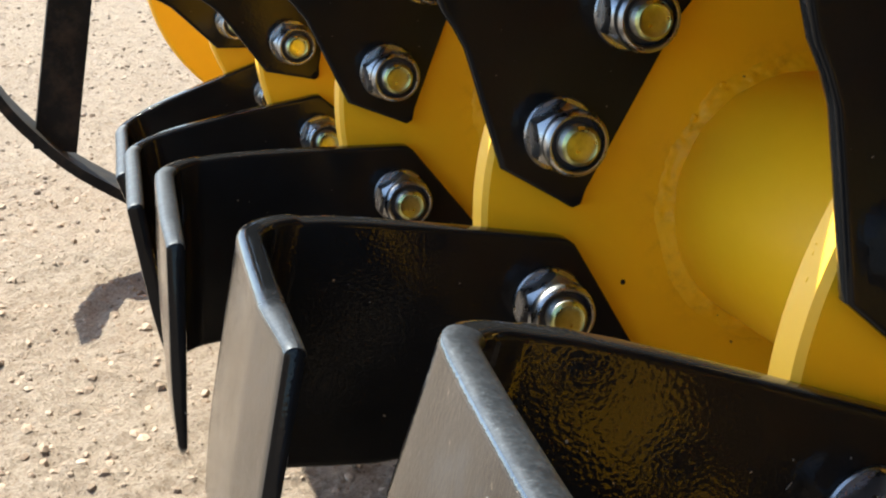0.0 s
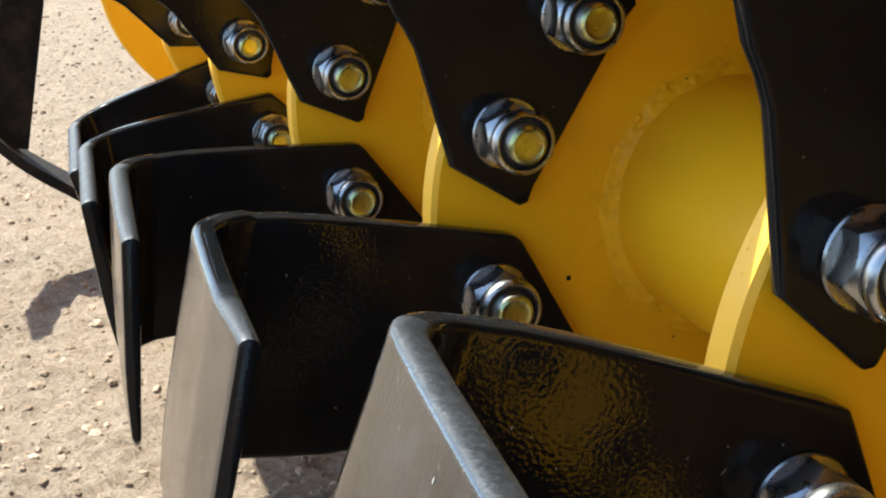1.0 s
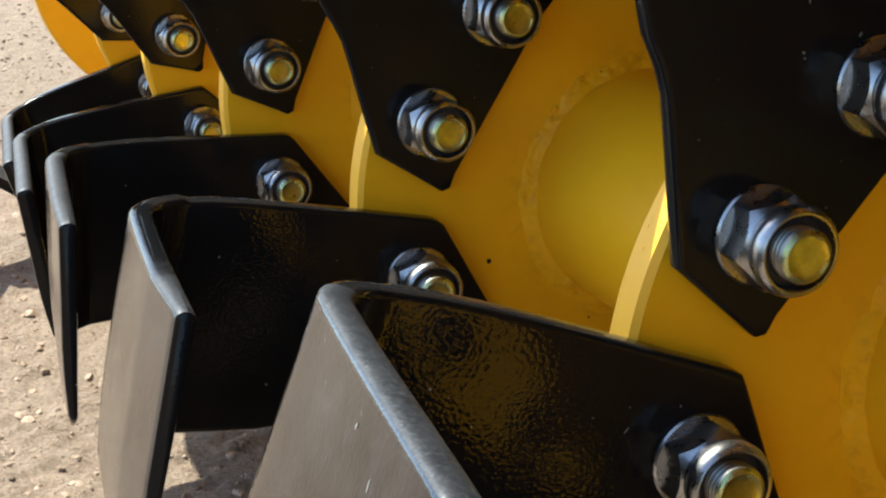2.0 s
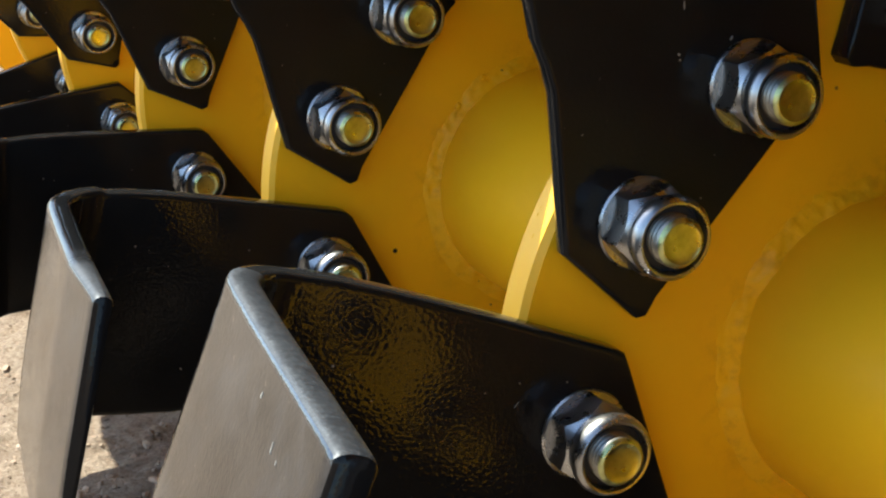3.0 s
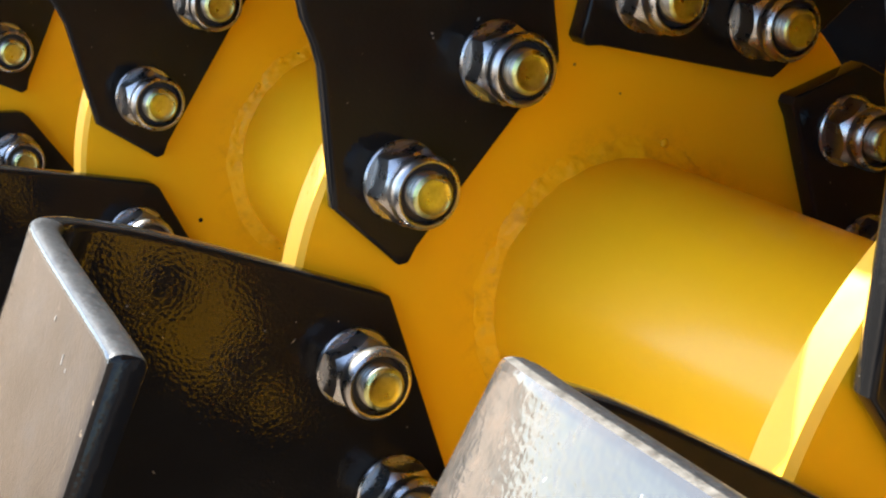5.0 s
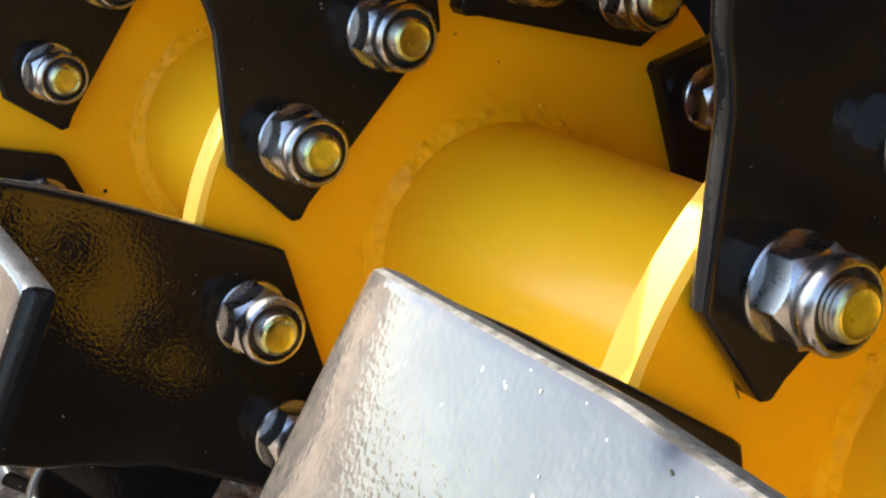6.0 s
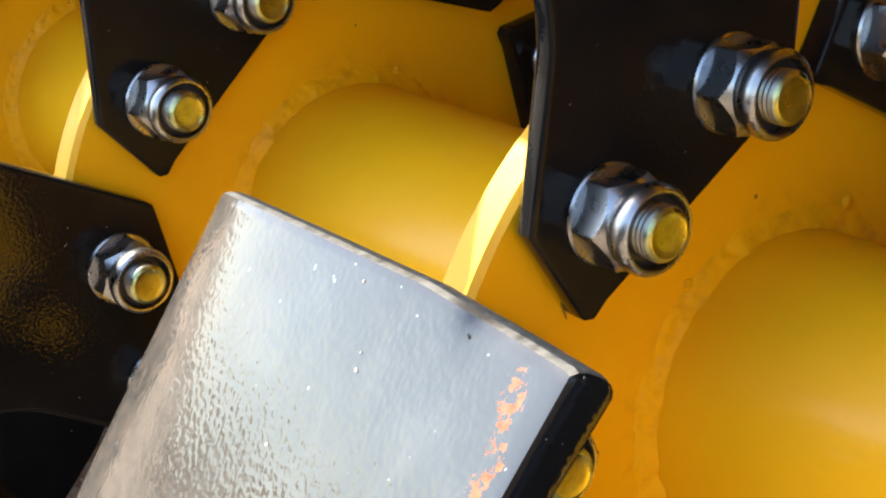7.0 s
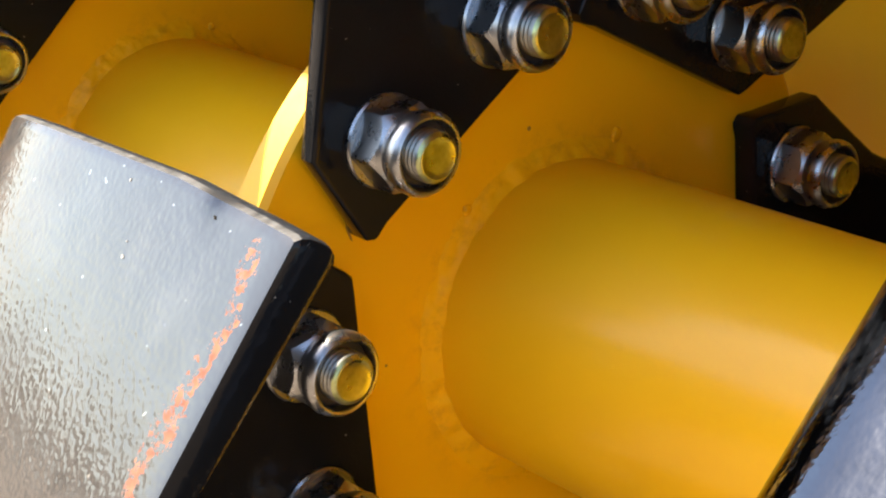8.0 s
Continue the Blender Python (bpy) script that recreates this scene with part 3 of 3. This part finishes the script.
# small chips and scratches in the enamel: place, half width, half length, turn
SHANK_FACE, WING_FACE, WORN_FACE = Vector((1, 0, 0)), Vector((-0.1296, -0.9221, 0.3646)), Vector((-0.1259, -0.8575, 0.4989))
CHIPS = [(SHANK_FACE, (0.0, -0.0641, 0.3211), 0.0002, 0.0012, 5, FLECK), (SHANK_FACE, (0.0, -0.0513, 0.3127), 0.0003, 0.0006, -35, FLECK),
         (SHANK_FACE, (0.0, -0.0651, 0.3099), 0.0003, 0.0004, 60, FLECK), (SHANK_FACE, (0.0, -0.0648, 0.3086), 0.0003, 0.0003, 0, FLECK),
         (SHANK_FACE, (0.0, -0.0927, 0.2345), 0.0002, 0.0003, 0, FLECK), (SHANK_FACE, (0.0, -0.1058, 0.2310), 0.0001, 0.0009, -45, FLECK),
         (SHANK_FACE, (0.0, -0.1050, 0.2362), 0.0002, 0.0002, 0, FLECK), (WING_FACE, (0.0805, -0.1885, 0.2670), 0.00025, 0.0011, 15, FLECK),
         (WING_FACE, (0.0640, -0.1851, 0.2698), 0.0005, 0.0006, 0, FLECK), (WING_FACE, (0.0855, -0.1894, 0.2665), 0.0002, 0.0005, 10, FLECK),
         (WORN_FACE, (0.2899, -0.1722, 0.3067), 0.0002, 0.0006, 70, BLACK_FLAT), (WORN_FACE, (0.2687, -0.1754, 0.2958), 0.0003, 0.0005, 70, FLECK),
         (WORN_FACE, (0.2602, -0.1688, 0.3050), 0.0003, 0.0003, 0, FLECK), (WORN_FACE, (0.2679, -0.1741, 0.2978), 0.0002, 0.0002, 0, FLECK)]
for face, at, wide, tall, turn, mat in CHIPS:
    rnd = random.Random(round(at[1] * 1e5))
    bm = bmesh.new()
    ring = [bm.verts.new((0.0001, wide * math.cos(a) * rnd.uniform(0.6, 1.2), tall * math.sin(a) * rnd.uniform(0.7, 1.15))) for a in (2 * math.pi * q / 9 for q in range(9))]
    foot = [bm.verts.new((-0.0006, v.co.y, v.co.z)) for v in ring]
    bm.faces.new(ring), bm.faces.new(foot)
    for q in range(9):
        bm.faces.new((ring[q - 1], ring[q], foot[q], foot[q - 1]))
    fleck = part("paint_chip", bm, mat, rotor, "dark chip in the worn steel" if mat is BLACK_FLAT else "pale chip in the black paint", smooth=0)
    fleck.matrix_basis = Matrix.Translation((at[0], at[1], at[2] - AXIS)) @ face.to_track_quat("X", "Z").to_matrix().to_4x4() @ Matrix.Rotation(radians(turn), 4, "X")


# ---- cover over the rotor ----
def arc_plate(radius, a0, a1, x0, x1, thick, steps=40):
    bm = bmesh.new()
    rows = []
    for k in range(steps + 1):
        a = radians(a0 + (a1 - a0) * k / steps)
        rows.append([bm.verts.new((x, r * math.cos(a), r * math.sin(a))) for x, r in ((x0, radius), (x1, radius), (x1, radius + thick), (x0, radius + thick))])
    for r0, r1 in zip(rows, rows[1:]):
        for k in range(4):
            bm.faces.new((r0[k], r0[(k + 1) % 4], r1[(k + 1) % 4], r1[k]))
    bm.faces.new(rows[0]), bm.faces.new(rows[-1])
    return bm


cover = mesh_object("rotor_cover", arc_plate(0.295, -70, 119.3, -1.06, 1.32, 0.004), YELLOW)
cover.matrix_basis = Matrix.Translation((0, 0, AXIS))
tagged(cover, "yellow painted steel cover arched over the rotor", "rotor cover", kind="structure")
# Plate added out of view to keep light out of the +x end
end_bm = bmesh.new()
rims = [[end_bm.verts.new((x, 0.297 * math.cos(radians(a)), max(-AXIS, 0.297 * math.sin(radians(a))))) for a in range(-60, 121, 6)] for x in (1.316, 1.322)]
end_bm.faces.new(rims[0]), end_bm.faces.new(rims[1])
for q in range(len(rims[0])):
    end_bm.faces.new((rims[0][q - 1], rims[0][q], rims[1][q], rims[1][q - 1]))
end_wall = mesh_object("unseen_cover_end", end_bm, YELLOW, smooth=0)
end_wall.matrix_basis = Matrix.Translation((0, 0, AXIS))
tagged(end_wall, "added yellow plate, out of view, closing the end of the cover", "cover end", kind="structure")

# ---- runner at the far end: a bent flat strip with an upright flat bar ----
def strip(points, x0, x1, thick, above):
    """A flat strip that follows points in the y-z plane, as wide as x0 to x1; its upper side lies a little above them."""
    pts = [Vector(p) for p in points]
    bm = bmesh.new()
    rows = []
    for k, p in enumerate(pts):
        d = (pts[min(k + 1, len(pts) - 1)] - pts[max(k - 1, 0)]).normalized()
        q = Vector((-d.y, d.x))
        rows.append([bm.verts.new((x, c.x, c.y)) for x, c in ((x0, p + q * above), (x1, p + q * above), (x1, p + q * (above - thick)), (x0, p + q * (above - thick)))])
    for r0, r1 in zip(rows, rows[1:]):
        for k in range(4):
            bm.faces.new((r0[k], r0[(k + 1) % 4], r1[(k + 1) % 4], r1[k]))
    bm.faces.new(rows[0]), bm.faces.new(rows[-1])
    bmesh.ops.bevel(bm, geom=[e for e in bm.edges if e.calc_face_angle(0) > 1.0], offset=0.0012, segments=2, affect="EDGES")
    return bm


def smooth_line(points, steps=6):
    out = []
    pts = [Vector(p) for p in points]
    for k in range(len(pts) - 1):
        a, b, c, d = pts[max(k - 1, 0)], pts[k], pts[k + 1], pts[min(k + 2, len(pts) - 1)]
        for i in range(steps):
            t = i / steps
            out.append(0.5 * (2 * b + (c - a) * t + (2 * a - 5 * b + 4 * c - d) * t * t + (3 * b - a - 3 * c + d) * t ** 3))
    return out + [pts[-1]]


skid = new("skid_runner")
skid.matrix_basis = Matrix.Translation((-1.0, 0, AXIS))
tagged(skid, "black steel skid runner with an upright bar, resting on sand", "skid runner")
RUN = smooth_line([(-0.283, 0.004), (-0.2736, -0.0130), (-0.2600, -0.0370), (-0.2472, -0.0590), (-0.2280, -0.0925), (-0.2060, -0.1200), (-0.1830, -0.1430), (-0.1500, -0.1670), (-0.1050, -0.1970), (-0.0500, -0.2130), (0.0300, -0.2195), (0.1200, -0.2195)])
part("runner", strip(RUN, -0.03, 0.028, 0.0075, 0.006), BLACK_FLAT, skid, smooth=40)
part("upright", strip([(-0.1943, -0.1285), (-0.1829, -0.0730), (-0.1713, -0.0174), (-0.1570, 0.0521), (-0.1477, 0.1030)], -0.006, 0.006, 0.0315, 0.01575), BLACK_FLAT, skid, smooth=40)

# ---- ground ----
def axis_cells(stops):
    out = []
    for (a, b, step) in stops:
        c = max(1, round((b - a) / step))
        out += [a + (b - a) * k / c for k in range(c)]
    return out + [stops[-1][1]]


def height(x, y):
    p = Vector((x, y, 0))
    h = 0.0035 * noise.noise(p * 9) + 0.0030 * noise.noise(p * 31) + 0.0034 * noise.noise(p * 85) + 0.0016 * noise.noise(p * 140)
    h += 0.006 * max(0.0, noise.noise(p * 60 + Vector((7, 3, 1))) - 0.3)
    return h


def ground_mesh():
    xs = axis_cells([(-400, -40, 60), (-40, -6, 4), (-6, -3.2, 0.06), (-3.2, -1.4, 0.009), (-1.4, -0.3, 0.0036), (-0.3, 2, 0.05), (2, 40, 4), (40, 400, 60)])
    ys = axis_cells([(-400, -40, 60), (-40, -2, 3), (-2, -0.42, 0.05), (-0.42, 0.1, 0.0036), (0.1, 2, 0.05), (2, 40, 4), (40, 400, 60)])
    verts, faces = [], []
    for x in xs:
        for y in ys:
            near = -6 < x < 2 and -2 < y < 2
            verts.append((x, y, height(x, y) if near else 0.0))
    w = len(ys)
    for i in range(len(xs) - 1):
        for j in range(w - 1):
            faces.append((i * w + j, (i + 1) * w + j, (i + 1) * w + j + 1, i * w + j + 1))
    me = bpy.data.meshes.new("ground")
    me.from_pydata(verts, [], faces)
    me.materials.append(SAND)
    me.shade_smooth()
    return me


ground = tagged(new("ground", ground_mesh()), "dry sandy ground with small stones", "ground", kind="structure")


def far_ridge(radius=70.0, steps=360):
    """Low brown rise all round, far off and unseen, added for the blade to mirror; uneven top, its foot on the ground.
    """
    bm = bmesh.new()
    rows = []
    for k in range(steps):
        a = 2 * math.pi * k / steps
        d = Vector((math.cos(a), math.sin(a), 0))
        top = 4.3 + 1.3 * noise.noise(d * 5) + 0.9 * noise.noise(d * 17) + 0.6 * noise.noise(d * 60)
        rows.append([bm.verts.new(d * r + Vector((0, 0, z))) for r, z in ((radius, -0.05), (radius + 3, top * 0.55), (radius + 9, top), (radius + 24, -0.05))])
    for k in range(steps):
        r0, r1 = rows[k], rows[(k + 1) % steps]
        for q in range(3):
            bm.faces.new((r0[q], r0[q + 1], r1[q + 1], r1[q]))
    return bm


def scrub():
    m, nt, p = material("far_rise_brown")
    c = ramp(nt, noise_tex(nt, 0.35, 6, 0.7).outputs[0], [(0.35, (0.10, 0.075, 0.055)), (0.65, (0.27, 0.205, 0.155))])
    nt.links.new(c.outputs[0], p.inputs["Base Color"])
    p.inputs["Roughness"].default_value = 1.0
    return m


tagged(mesh_object("backdrop", far_ridge(), scrub(), smooth=0), "unseen low brown rise added in the far distance", "backdrop", kind="structure")


def pebbles(count, seed):
    rnd = random.Random(seed)
    verts, faces = [], []
    base = bmesh.new()
    bmesh.ops.create_icosphere(base, subdivisions=1, radius=1.0)
    bv = [v.co.copy() for v in base.verts]
    bf = [[v.index for v in f.verts] for f in base.faces]
    base.free()
    for _ in range(count):
        x, y = -0.25 - 3.1 * rnd.random() ** 1.5, rnd.uniform(-0.5, 0.1)
        s = 0.0008 + 0.0040 * rnd.random() ** 5
        turn = Euler((rnd.uniform(0, 6), rnd.uniform(0, 6), rnd.uniform(0, 6))).to_matrix()
        sx, sy, sz = rnd.uniform(0.8, 1.5), rnd.uniform(0.7, 1.1), rnd.uniform(0.5, 0.8)
        o = len(verts)
        z = height(x, y)
        for c in bv:
            q = turn @ (c * rnd.uniform(0.8, 1.15))
            verts.append((x + q.x * s * sx, y + q.y * s * sy, z + q.z * s * sz - s * 0.1))
        faces += [[o + i for i in f] for f in bf]
    me = bpy.data.meshes.new("pebbles")
    me.from_pydata(verts, [], faces)
    me.materials.append(STONE)
    return me


tagged(new("pebbles", pebbles(17000, 3)), "scattered small brown and grey stones", "pebbles", kind="stuff")
